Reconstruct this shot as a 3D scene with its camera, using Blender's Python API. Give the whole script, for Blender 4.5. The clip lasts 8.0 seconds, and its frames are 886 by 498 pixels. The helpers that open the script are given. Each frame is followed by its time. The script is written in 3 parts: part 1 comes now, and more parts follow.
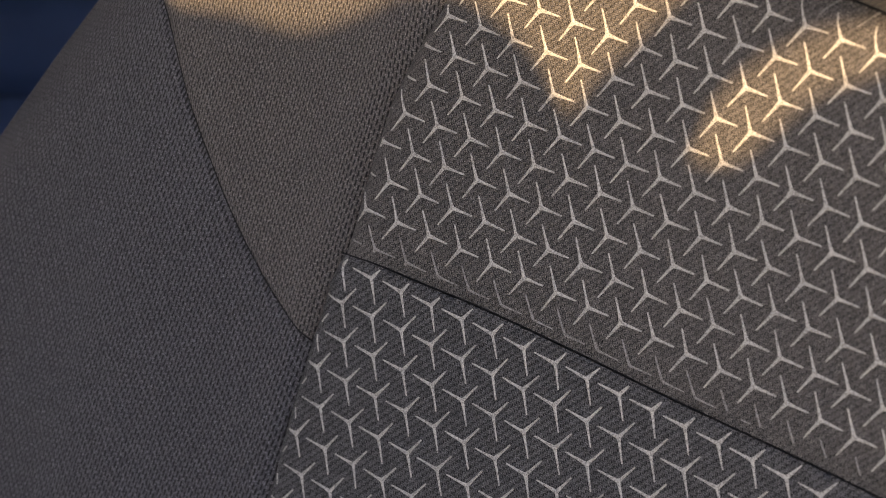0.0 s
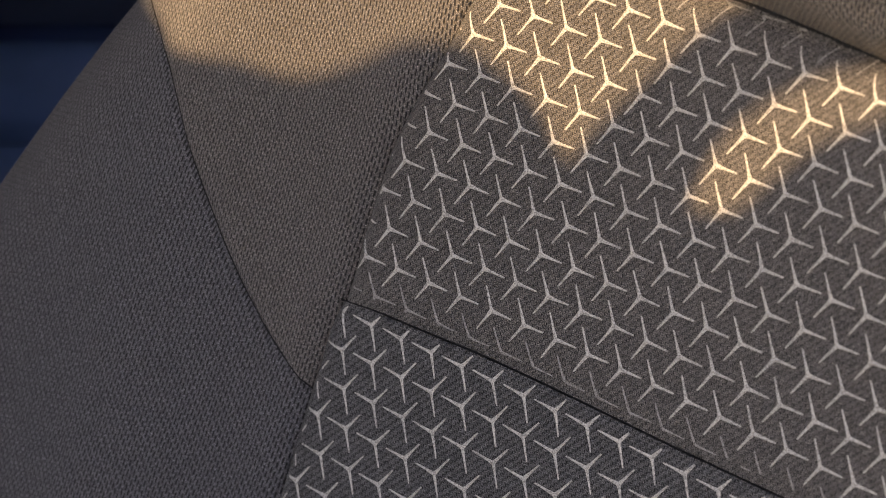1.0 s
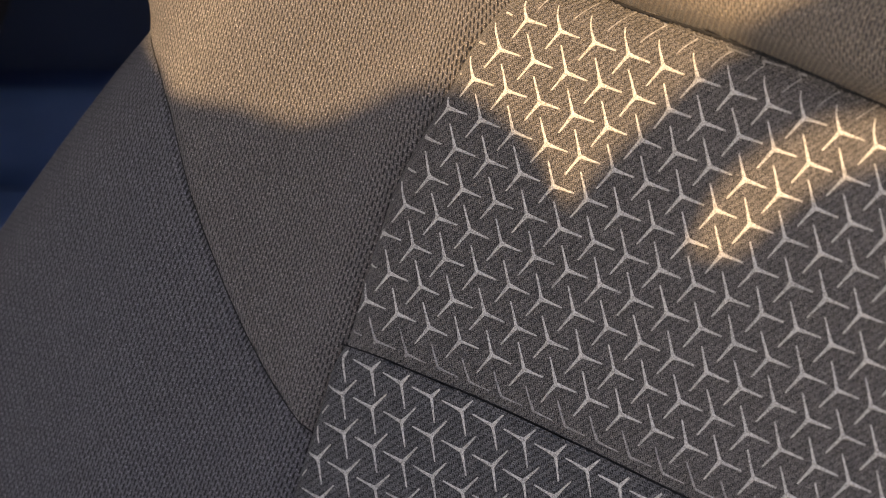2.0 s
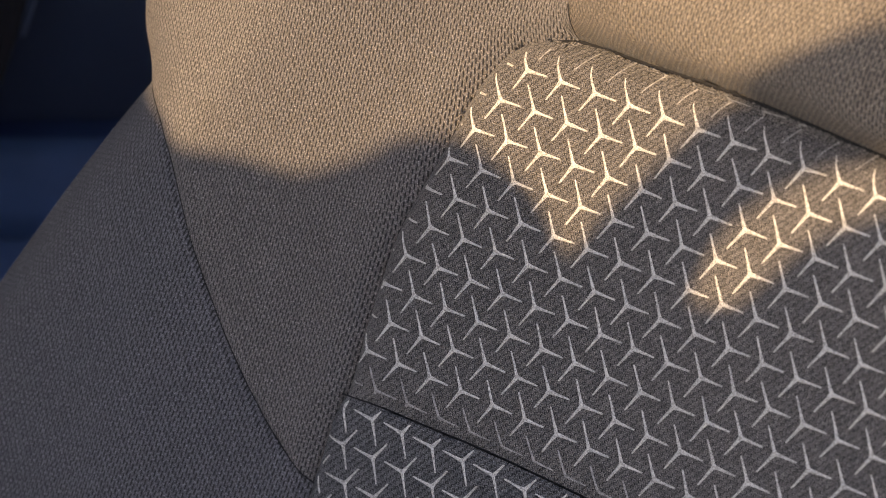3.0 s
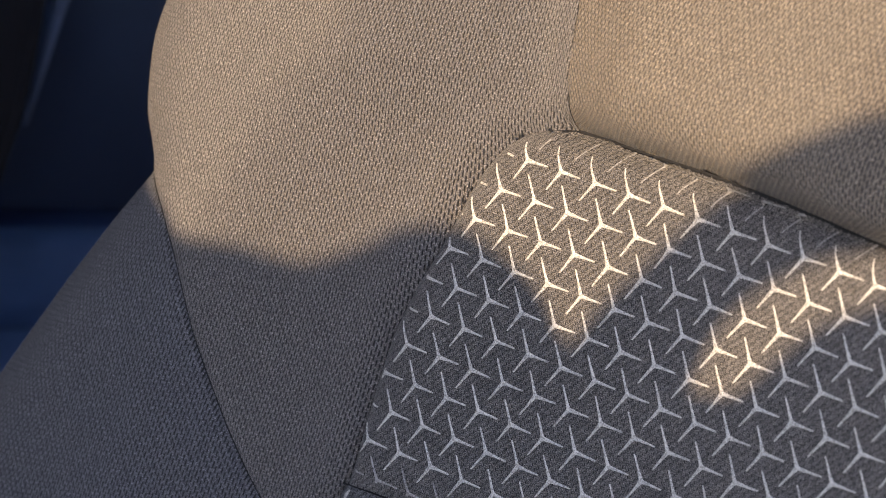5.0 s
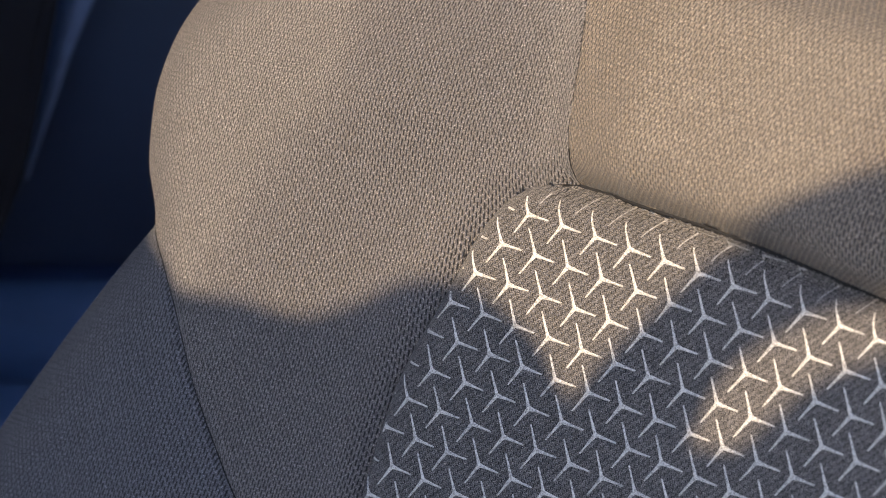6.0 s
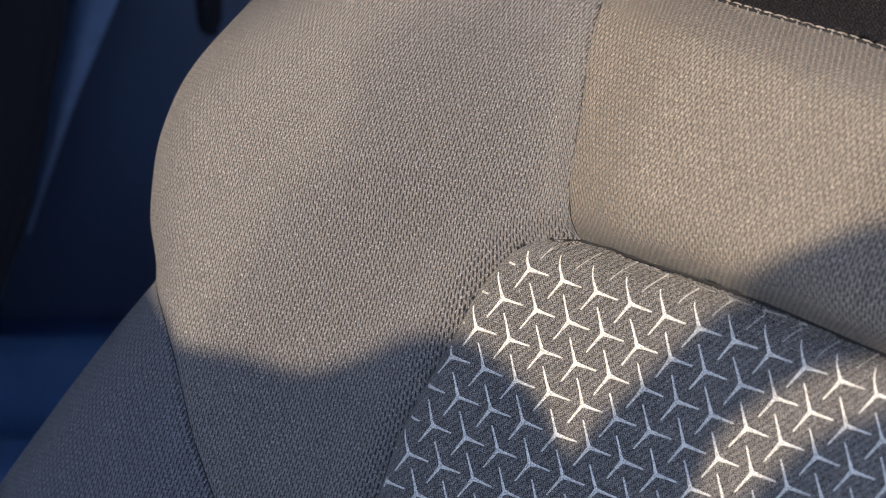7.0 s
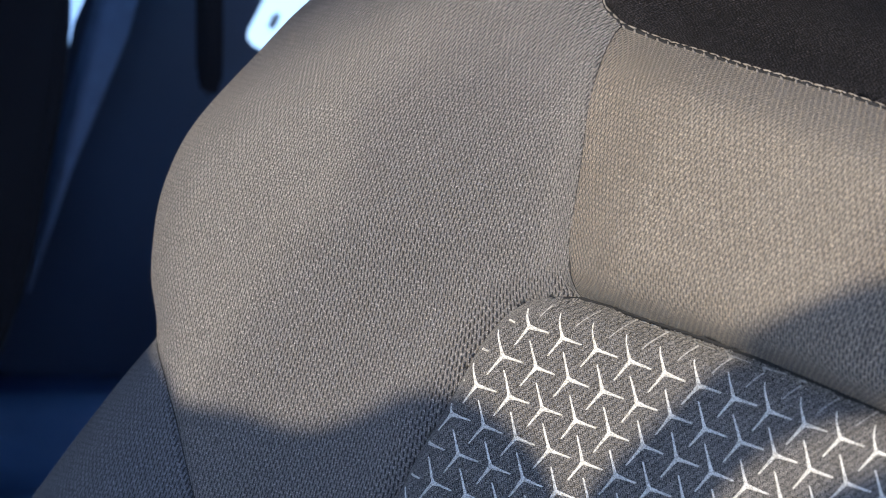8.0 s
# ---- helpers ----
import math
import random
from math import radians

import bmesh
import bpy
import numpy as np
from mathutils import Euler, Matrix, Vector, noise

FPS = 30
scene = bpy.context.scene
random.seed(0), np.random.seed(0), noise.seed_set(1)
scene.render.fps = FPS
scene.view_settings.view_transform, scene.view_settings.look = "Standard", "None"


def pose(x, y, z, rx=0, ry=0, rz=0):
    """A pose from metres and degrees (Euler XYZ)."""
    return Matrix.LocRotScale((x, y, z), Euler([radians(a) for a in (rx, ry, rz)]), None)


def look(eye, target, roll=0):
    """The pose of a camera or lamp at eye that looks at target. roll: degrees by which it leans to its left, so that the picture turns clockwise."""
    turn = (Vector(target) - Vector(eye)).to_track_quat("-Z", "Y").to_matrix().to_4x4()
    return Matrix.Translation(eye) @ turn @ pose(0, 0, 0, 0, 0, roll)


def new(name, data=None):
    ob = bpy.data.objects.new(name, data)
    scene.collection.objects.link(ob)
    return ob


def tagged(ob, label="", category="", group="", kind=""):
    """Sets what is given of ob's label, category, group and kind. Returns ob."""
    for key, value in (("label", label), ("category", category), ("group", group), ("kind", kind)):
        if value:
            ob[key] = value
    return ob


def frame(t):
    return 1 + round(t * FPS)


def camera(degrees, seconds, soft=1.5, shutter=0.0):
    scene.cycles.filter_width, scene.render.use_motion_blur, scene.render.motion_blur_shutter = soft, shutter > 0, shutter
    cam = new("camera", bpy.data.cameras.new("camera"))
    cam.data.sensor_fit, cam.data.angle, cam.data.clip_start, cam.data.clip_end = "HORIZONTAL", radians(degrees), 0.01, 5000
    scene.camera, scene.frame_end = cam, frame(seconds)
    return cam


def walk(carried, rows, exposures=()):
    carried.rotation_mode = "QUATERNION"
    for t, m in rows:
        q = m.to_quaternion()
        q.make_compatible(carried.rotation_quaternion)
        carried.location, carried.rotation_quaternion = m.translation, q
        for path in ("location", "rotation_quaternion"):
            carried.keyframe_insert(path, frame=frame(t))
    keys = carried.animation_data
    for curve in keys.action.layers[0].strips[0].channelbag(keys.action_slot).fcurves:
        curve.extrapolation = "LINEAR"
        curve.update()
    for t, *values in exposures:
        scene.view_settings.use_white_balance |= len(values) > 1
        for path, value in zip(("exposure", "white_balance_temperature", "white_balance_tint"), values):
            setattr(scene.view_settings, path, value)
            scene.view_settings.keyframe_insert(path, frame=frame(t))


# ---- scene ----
cam = camera(17.15, 8.0, soft=0.6)
# seconds, metres back along the view (y, z), turn and tilt in degrees
ROWS = [
    (0.0, 0.0037, -0.0021, -0.024, -33.550),
    (0.5, 0.0037, -0.0021, -0.032, -33.044),
    (1.0, 0.0025, -0.0014, -0.023, -32.628),
    (1.5, 0.0024, -0.0014, -0.024, -32.223),
    (3.0, 0.0004, -0.0003, -0.003, -30.774),
    (3.5, 0.0001, 0.0000, 0.000, -30.370),
    (4.0, 0.0000, 0.0000, 0.000, -30.000),
    (4.5, -0.0010, 0.0006, 0.008, -29.561),
    (6.0, -0.0028, 0.0016, 0.033, -27.983),
    (6.5, -0.0028, 0.0016, 0.049, -27.519),
    (7.0, -0.0033, 0.0019, 0.051, -26.915),
    (7.5, -0.0044, 0.0025, 0.052, -26.360),
    (8.0, -0.0050, 0.0029, 0.053, -25.802),
]
EXPOSURES = [(0.0, 1.76, 8350, 20), (1.5, 1.80, 8250, 21), (3.5, 1.83, 7150, 20), (4.5, 1.84, 6750, 19), (6.0, 1.81, 6050, 17), (6.5, 1.80, 5800, 16), (8.0, 1.75, 5100, 11)]
walk(cam, [(t, pose(0, y, 1.5 + z, 90 + tilt, 0, turn)) for t, y, z, turn, tilt in ROWS], EXPOSURES)
# the lens is focused on the near bolster
cam.data.dof.use_dof, cam.data.dof.focus_distance, cam.data.dof.aperture_fstop = True, 1.0, 15.0

# ---- light: a low sun through the windscreen, and the sky ----
SUN = Vector((-0.410, -0.716, 0.560)).normalized()
world = bpy.data.worlds.new("sky")
scene.world = world
world.use_nodes = True
wn = world.node_tree.nodes
sky = wn.new("ShaderNodeTexSky")
sky.sky_type, sky.sun_disc, sky.dust_density, sky.ozone_density = "NISHITA", False, 0.9, 1.5
sky.sun_elevation, sky.sun_rotation = math.asin(SUN.z), math.atan2(SUN.x, SUN.y)
world.node_tree.links.new(sky.outputs[0], wn["Background"].inputs[0])
wn["Background"].inputs[1].default_value = 0.13
sun = new("sun", bpy.data.lights.new("sun", "SUN"))
sun.data.energy, sun.data.angle, sun.data.color = 2.5, radians(0.55), (1.0, 0.78, 0.465)
sun.matrix_world = look(SUN * 5, (0, 0, 0))


# ---- materials ----
class Nodes:
    """A short way to write a node material."""

    def __init__(self, name, rough=0.8, sheen=0.0, metallic=0.0):
        self.mat = bpy.data.materials.new(name)
        self.mat.use_nodes = True
        self.tree = self.mat.node_tree
        self.shader = self.tree.nodes["Principled BSDF"]
        self.shader.inputs["Roughness"].default_value = rough
        self.shader.inputs["Metallic"].default_value = metallic
        self.shader.inputs["Sheen Weight"].default_value = sheen
        self.shader.inputs["Sheen Roughness"].default_value = 0.4

    def put(self, socket, value):
        if isinstance(value, bpy.types.NodeSocket):
            self.tree.links.new(value, socket)
        else:
            socket.default_value = value

    def math(self, op, a, b=0.0, c=0.0):
        n = self.tree.nodes.new("ShaderNodeMath")
        n.operation = op
        for s, v in zip(n.inputs, (a, b, c)):
            self.put(s, v)
        return n.outputs[0]

    def ramp(self, x, a, b, lo=0.0, hi=1.0):
        n = self.tree.nodes.new("ShaderNodeMapRange")
        n.interpolation_type = "SMOOTHSTEP"
        for s, v in zip(n.inputs, (x, a, b, lo, hi)):
            self.put(s, v)
        return n.outputs[0]

    def node(self, kind, out=0, **inputs):
        n = self.tree.nodes.new(kind)
        for key, v in inputs.items():
            self.put(n.inputs[key], v)
        return n.outputs[out]

    def noise(self, vector, scale, detail=3.0, rough=0.6):
        return self.node("ShaderNodeTexNoise", Vector=vector, Scale=scale, Detail=detail, Roughness=rough)

    def tint(self, colour, value):
        """A colour multiplied by a value."""
        n = self.tree.nodes.new("ShaderNodeVectorMath")
        n.operation = "SCALE"
        self.put(n.inputs[0], colour)
        self.put(n.inputs["Scale"], value)
        return n.outputs[0]

    def mix(self, f, a, b):
        n = self.tree.nodes.new("ShaderNodeMix")
        n.data_type = "RGBA"
        self.put(n.inputs[0], f)
        self.put(n.inputs[6], a)
        self.put(n.inputs[7], b)
        return n.outputs[2]

    def done(self, colour, height=None, depth=0.0003, rough=None):
        self.put(self.shader.inputs["Base Color"], colour)
        if height is not None:
            self.put(self.shader.inputs["Normal"], self.node("ShaderNodeBump", Height=height, Distance=depth, Strength=1.0))
        if rough is not None:
            self.put(self.shader.inputs["Roughness"], rough)
        return self.mat


def woven(name, colour, pitch=(2.45, 2.2), slot=0.95, depth=0.0010, sheen=0.12, slant=0.16, sparkle=0.35, twist=1.2, wide=0.17, ply=0.30):
    """Staggered mesh cloth: yarn bundles with dark slots between them, laid out in the cloth's own millimetres."""
    k = Nodes(name, 0.78, sheen)
    uv = k.node("ShaderNodeUVMap")
    uv.node.uv_map = "cloth"
    sep = k.tree.nodes.new("ShaderNodeSeparateXYZ")
    wob = k.noise(uv, 0.35, 2.0)
    k.put(sep.inputs[0], uv)
    x = k.math("MULTIPLY_ADD", wob, 0.5, k.math("DIVIDE", sep.outputs[0], pitch[0]))
    y = k.math("MULTIPLY_ADD", wob, 0.4, k.math("DIVIDE", sep.outputs[1], pitch[1]))
    row = k.math("FLOOR", y)
    x = k.math("MULTIPLY_ADD", row, 0.5, x)
    fy = k.math("SUBTRACT", k.math("FRACT", y), 0.5)
    xs = k.math("MULTIPLY_ADD", fy, -slant, x)
    fx = k.math("SUBTRACT", k.math("FRACT", xs), 0.5)
    ax, ay = k.math("ABSOLUTE", fx), k.math("ABSOLUTE", fy)
    hole = k.math("MULTIPLY", k.ramp(ax, wide, wide * 0.3), k.ramp(ay, 0.50, 0.40))
    comb = k.tree.nodes.new("ShaderNodeCombineXYZ")
    k.put(comb.inputs[0], k.math("FLOOR", k.math("ADD", xs, 0.5)))
    k.put(comb.inputs[1], row)
    cell = k.node("ShaderNodeTexWhiteNoise", Vector=comb.outputs[0])
    # single threads, three to a bundle, each a little lighter or darker
    yt = k.math("MULTIPLY_ADD", y, 3.0, k.math("MULTIPLY", fx, twist))
    grain = k.tree.nodes.new("ShaderNodeCombineXYZ")
    k.put(grain.inputs[0], k.math("FLOOR", k.math("MULTIPLY", xs, 4.0)))
    k.put(grain.inputs[1], k.math("FLOOR", yt))
    knot = k.node("ShaderNodeTexWhiteNoise", Vector=grain.outputs[0])
    thread = k.math("SINE", k.math("MULTIPLY", yt, 6.2832))
    fuzz = k.noise(uv, 2.0, 1.0, 0.7)
    cloud = k.noise(uv, 0.02, 3.0)
    body = k.math("MULTIPLY_ADD", thread, 0.22, k.math("SUBTRACT", 0.75, k.math("MULTIPLY", ay, 0.3)))
    body = k.math("MULTIPLY_ADD", k.math("SUBTRACT", fuzz, 0.5), 1.4, body)
    height = k.math("MULTIPLY", body, k.math("SUBTRACT", 1.0, hole))
    light = k.math("MULTIPLY_ADD", cell, 0.25, 0.80)
    light = k.math("MULTIPLY", light, k.math("MULTIPLY_ADD", knot, 1.2, 0.4))
    light = k.math("MULTIPLY", light, k.math("MAXIMUM", k.math("MULTIPLY_ADD", k.math("SUBTRACT", fuzz, 0.5), 4.0, 1.0), 0.15))
    light = k.math("MULTIPLY", light, k.math("MULTIPLY_ADD", cloud, 0.12, 0.94))
    light = k.math("MULTIPLY", light, k.math("MULTIPLY_ADD", thread, ply, 1.0))
    light = k.math("MULTIPLY", light, k.math("SUBTRACT", 1.0, k.math("MULTIPLY", hole, slot)))
    # sparkle of shiny fibres, painted as bright specks in the colour
    glint = k.ramp(k.noise(uv, 1.7, 1.0), 0.68, 0.76)
    light = k.math("MULTIPLY_ADD", k.math("MULTIPLY", glint, k.math("SUBTRACT", 1.0, hole)), sparkle, light)
    return k.done(k.tint((*colour, ), light), height, depth, k.math("MULTIPLY_ADD", glint, -0.35, 0.82))


def knitted(name, colour, pitch=(2.5, 2.05), shear=0.25, lean=0.10, wide=0.185, tall=0.35, slot=0.97, bead=2.0, depth=0.0011, sheen=0.12):
    """Knitted mesh: columns of small loops with tall dark slots in staggered rows, laid out in the cloth's own millimetres."""
    k = Nodes(name, 0.8, sheen)
    uv = k.node("ShaderNodeUVMap")
    uv.node.uv_map = "cloth"
    sep = k.tree.nodes.new("ShaderNodeSeparateXYZ")
    k.put(sep.inputs[0], uv)
    wob, wob_b = k.noise(uv, 0.30, 2.0), k.noise(uv, 0.9, 1.0)
    across = k.math("MULTIPLY_ADD", sep.outputs[1], -lean, sep.outputs[0])
    up = k.math("MULTIPLY_ADD", sep.outputs[0], shear, sep.outputs[1])
    x = k.math("MULTIPLY_ADD", wob, 0.20, k.math("DIVIDE", across, pitch[0]))
    x = k.math("MULTIPLY_ADD", wob_b, 0.06, x)
    y = k.math("MULTIPLY_ADD", wob, 0.22, k.math("DIVIDE", up, 2 * pitch[1]))
    holes = []
    for shift in (0.0, 0.5):
        ax = k.math("ABSOLUTE", k.math("SUBTRACT", k.math("FRACT", k.math("ADD", x, shift)), 0.5))
        ay = k.math("ABSOLUTE", k.math("SUBTRACT", k.math("FRACT", k.math("ADD", y, shift)), 0.5))
        holes.append(k.math("MULTIPLY", k.ramp(ax, wide, wide * 0.25), k.ramp(ay, tall, tall * 0.6)))
    hole = k.math("MAXIMUM", holes[0], holes[1])
    comb = k.tree.nodes.new("ShaderNodeCombineXYZ")
    k.put(comb.inputs[0], k.math("FLOOR", k.math("MULTIPLY", x, 2.0)))
    k.put(comb.inputs[1], k.math("FLOOR", k.math("MULTIPLY", y, 2.0)))
    cell = k.node("ShaderNodeTexWhiteNoise", Vector=comb.outputs[0])
    # the yarn's loops, each a small bead of light and shade in the colour
    loops = k.tree.nodes.new("ShaderNodeTexVoronoi")
    loops.inputs["Scale"].default_value = bead
    loops.inputs["Randomness"].default_value = 0.55
    k.put(loops.inputs["Vector"], uv)
    loop = k.ramp(loops.outputs["Distance"], 0.62, 0.10)
    tone = k.tree.nodes.new("ShaderNodeSeparateColor")
    k.put(tone.inputs[0], loops.outputs["Color"])
    fuzz = k.noise(uv, 2.6, 1.0, 0.7)
    cloud = k.noise(uv, 0.02, 3.0)
    height = k.math("MULTIPLY", k.math("MULTIPLY_ADD", loop, 0.55, k.math("MULTIPLY_ADD", fuzz, 0.5, 0.2)), k.math("SUBTRACT", 1.0, hole))
    light = k.math("MULTIPLY_ADD", loop, 1.15, 0.44)
    light = k.math("MULTIPLY", light, k.math("MULTIPLY_ADD", tone.outputs[0], 0.36, 0.83))
    light = k.math("MULTIPLY", light, k.math("MULTIPLY_ADD", cell, 0.12, 0.94))
    light = k.math("MULTIPLY", light, k.math("MULTIPLY_ADD", k.math("SUBTRACT", fuzz, 0.5), 1.1, 1.0))
    light = k.math("MULTIPLY", light, k.math("MULTIPLY_ADD", cloud, 0.12, 0.94))
    light = k.math("MULTIPLY", light, k.math("SUBTRACT", 1.0, k.math("MULTIPLY", hole, slot)))
    # sunlit sparkles painted into the colour of a few loops
    glint = k.math("MULTIPLY", k.ramp(tone.outputs[1], 0.92, 0.96), loop)
    light = k.math("MULTIPLY_ADD", k.math("MULTIPLY", glint, k.math("SUBTRACT", 1.0, hole)), 1.3, light)
    return k.done(k.tint((*colour, ), light), height, depth, k.math("MULTIPLY_ADD", glint, -0.3, 0.82))


def basket(name, colour, cell=1.1, turn=15.0, depth=0.0006, sheen=0.1, gap_dark=0.98, cross=1.0, tick=0.14):
    """Basket weave: small blocks of three threads, turned a quarter from block to block, in the cloth's own millimetres."""
    k = Nodes(name, 0.8, sheen)
    uv = k.node("ShaderNodeUVMap")
    uv.node.uv_map = "cloth"
    sep = k.tree.nodes.new("ShaderNodeSeparateXYZ")
    k.put(sep.inputs[0], uv)
    wob, wob_b = k.noise(uv, 0.5, 2.0), k.noise(uv, 0.45, 1.0)
    c, n = math.cos(radians(turn)) / cell, math.sin(radians(turn)) / cell
    x = k.math("MULTIPLY_ADD", sep.outputs[0], c, k.math("MULTIPLY_ADD", sep.outputs[1], -n, k.math("MULTIPLY", wob, 0.6)))
    y = k.math("MULTIPLY_ADD", sep.outputs[0], n, k.math("MULTIPLY_ADD", sep.outputs[1], c, k.math("MULTIPLY", wob_b, 0.6)))
    ix, iy = k.math("FLOOR", x), k.math("FLOOR", y)
    fx, fy = k.math("SUBTRACT", x, ix), k.math("SUBTRACT", y, iy)
    odd = k.math("FLOORED_MODULO", k.math("ADD", ix, iy), 2.0)
    even = k.math("SUBTRACT", 1.0, odd)
    across = k.math("ADD", k.math("MULTIPLY", fx, odd), k.math("MULTIPLY", fy, even))
    along = k.math("ADD", k.math("MULTIPLY", fy, odd), k.math("MULTIPLY", fx, even))
    side = k.math("ABSOLUTE", k.math("SUBTRACT", across, 0.5))
    end = k.math("ABSOLUTE", k.math("SUBTRACT", along, 0.5))
    crack = k.math("MULTIPLY", k.ramp(side, tick, tick + 0.2), k.ramp(end, 0.48 - 0.08 * cross, 0.32 - 0.08 * cross))
    crack = k.math("MULTIPLY", crack, k.math("GREATER_THAN", across, 0.5))
    crack = k.math("MULTIPLY", crack, k.math("MULTIPLY_ADD", odd, 1 - cross, cross))
    thread = k.math("SINE", k.math("MULTIPLY", across, 6.2832 * 2))
    cellid = k.tree.nodes.new("ShaderNodeCombineXYZ")
    k.put(cellid.inputs[0], ix)
    k.put(cellid.inputs[1], iy)
    tone = k.node("ShaderNodeTexWhiteNoise", Vector=cellid.outputs[0])
    fuzz, cloud = k.noise(uv, 2.4, 2.0, 0.7), k.noise(uv, 0.02, 3.0)
    body = k.math("MULTIPLY_ADD", thread, 0.15, k.math("MULTIPLY_ADD", fuzz, 0.6, k.math("SUBTRACT", 0.8, k.math("MULTIPLY", end, 0.5))))
    tall = k.math("MULTIPLY", body, k.math("SUBTRACT", 1.0, k.math("MULTIPLY", crack, 0.85)))
    light = k.math("MULTIPLY_ADD", tone, 0.5, 0.75)
    light = k.math("MULTIPLY", light, k.math("MULTIPLY_ADD", thread, 0.4, 1.0))
    light = k.math("MULTIPLY", light, k.math("MAXIMUM", k.math("MULTIPLY_ADD", k.math("SUBTRACT", fuzz, 0.5), 8.0, 1.15), 0.10))
    light = k.math("MULTIPLY", light, k.math("MULTIPLY_ADD", cloud, 0.12, 0.94))
    light = k.math("MULTIPLY", light, k.math("SUBTRACT", 1.0, k.math("MULTIPLY", crack, gap_dark)))
    return k.done(k.tint((*colour, ), light), tall, depth, k.math("MULTIPLY_ADD", tone, -0.15, 0.85))


def plain(name, colour, rough=0.6, grain=0.25, scale=60.0, depth=0.0002, metallic=0.0, sheen=0.0):
    """A surface with fine grain and broad wear."""
    k = Nodes(name, rough, sheen, metallic)
    at = k.node("ShaderNodeTexCoord", 3)
    fine, broad = k.noise(at, scale * 12, 3.0), k.noise(at, scale * 0.3, 4.0)
    light = k.math("MULTIPLY", k.math("MULTIPLY_ADD", fine, grain, 1 - grain / 2), k.math("MULTIPLY_ADD", broad, grain * 1.6, 1 - grain * 0.8))
    return k.done(k.tint(colour, light), fine, depth, k.math("MULTIPLY_ADD", broad, 0.2, rough - 0.1))


BOLSTER = knitted("bolster_cloth", (0.226, 0.195, 0.176), pitch=(2.1, 1.8), shear=-0.12, lean=0.07, wide=0.165, tall=0.42, slot=0.95, bead=2.2, sheen=0.13)
# the bolster's mesh on its flank, with cool shade put into the colour
SIDE = knitted("shaded_side_cloth", (0.166, 0.156, 0.166), pitch=(2.5, 2.0), shear=-0.25, lean=0.10, wide=0.175, tall=0.42, slot=0.98, bead=2.1)
# the mesh below the top seam, sun's warmth put into the colour
SHOULDER = knitted("sunlit_shoulder_cloth", (0.300, 0.236, 0.170), pitch=(2.2, 1.9), shear=-0.05, lean=0.04, wide=0.165, tall=0.42, slot=0.95, bead=2.1)
INSERT = basket("insert_cloth", (0.076, 0.067, 0.060), cell=1.35, turn=-3, cross=0.45)
LOWER = basket("lower_insert_cloth", (0.062, 0.059, 0.058), cell=1.5, turn=-4, cross=0.8, tick=0.06)
BLACK = woven("black_cloth", (0.0145, 0.0125, 0.0130), pitch=(1.7, 1.5), slot=0.7, depth=0.0003, sparkle=5.0, sheen=0.0)
BLACK.node_tree.nodes["Principled BSDF"].inputs["Specular IOR Level"].default_value = 0.15
def thread_mat(name, colour):
    """Fine light threads, speckled where the cloth shows between them."""
    k = Nodes(name, 0.7, 0.05)
    at = k.node("ShaderNodeTexCoord", 3)
    speck, broad = k.noise(at, 1700.0, 2.0), k.noise(at, 120.0, 2.0)
    light = k.math("MULTIPLY", k.ramp(speck, 0.30, 0.62, 0.42, 1.12), k.math("MULTIPLY_ADD", broad, 0.4, 0.8))
    return k.done(k.tint(colour, light), speck, 0.0003)


MOTIF = thread_mat("motif_thread", (0.455, 0.425, 0.38))
# the motif thread again, darkened: the folds' shade put into its colour
SHADED_MOTIF = thread_mat("shaded_motif_thread", (0.27, 0.25, 0.23))
THREAD = plain("dark_thread", (0.024, 0.023, 0.023), 0.8, 0.4, 800.0)
FIBRE = plain("loose_fibre", (0.26, 0.225, 0.20), 0.8, 0.4, 400.0)
PIPING = plain("pale_thread", (0.17, 0.145, 0.12), 0.7, 0.8, 150.0)
PLASTIC = plain("dark_plastic", (0.018, 0.020, 0.026), 0.5, 0.3, 80.0)
PILLAR = plain("black_trim", (0.0045, 0.0055, 0.010), 0.85, 0.3, 80.0)
PILLAR.node_tree.nodes["Principled BSDF"].inputs["Specular IOR Level"].default_value = 0.3
THREAD.node_tree.nodes["Principled BSDF"].inputs["Specular IOR Level"].default_value = 0.05
TRIM = plain("navy_trim", (0.046, 0.068, 0.125), 0.55, 0.3, 40.0)
LOW_TRIM = plain("dark_navy_trim", (0.06, 0.105, 0.24), 0.7, 0.3, 40.0)
STRAP = plain("belt_webbing", (0.095, 0.14, 0.25), 0.75, 0.4, 400.0)
BENCH = plain("rear_cloth", (0.085, 0.16, 0.34), 0.85, 0.4, 120.0)
LATCH = plain("grey_latch", (0.30, 0.33, 0.37), 0.6, 0.3, 80.0)
BEIGE = plain("beige_trim", (0.42, 0.34, 0.25), 0.85, 0.3, 60.0)
GROUND = plain("grey_concrete", (0.095, 0.088, 0.078), 0.9, 0.4, 8.0)


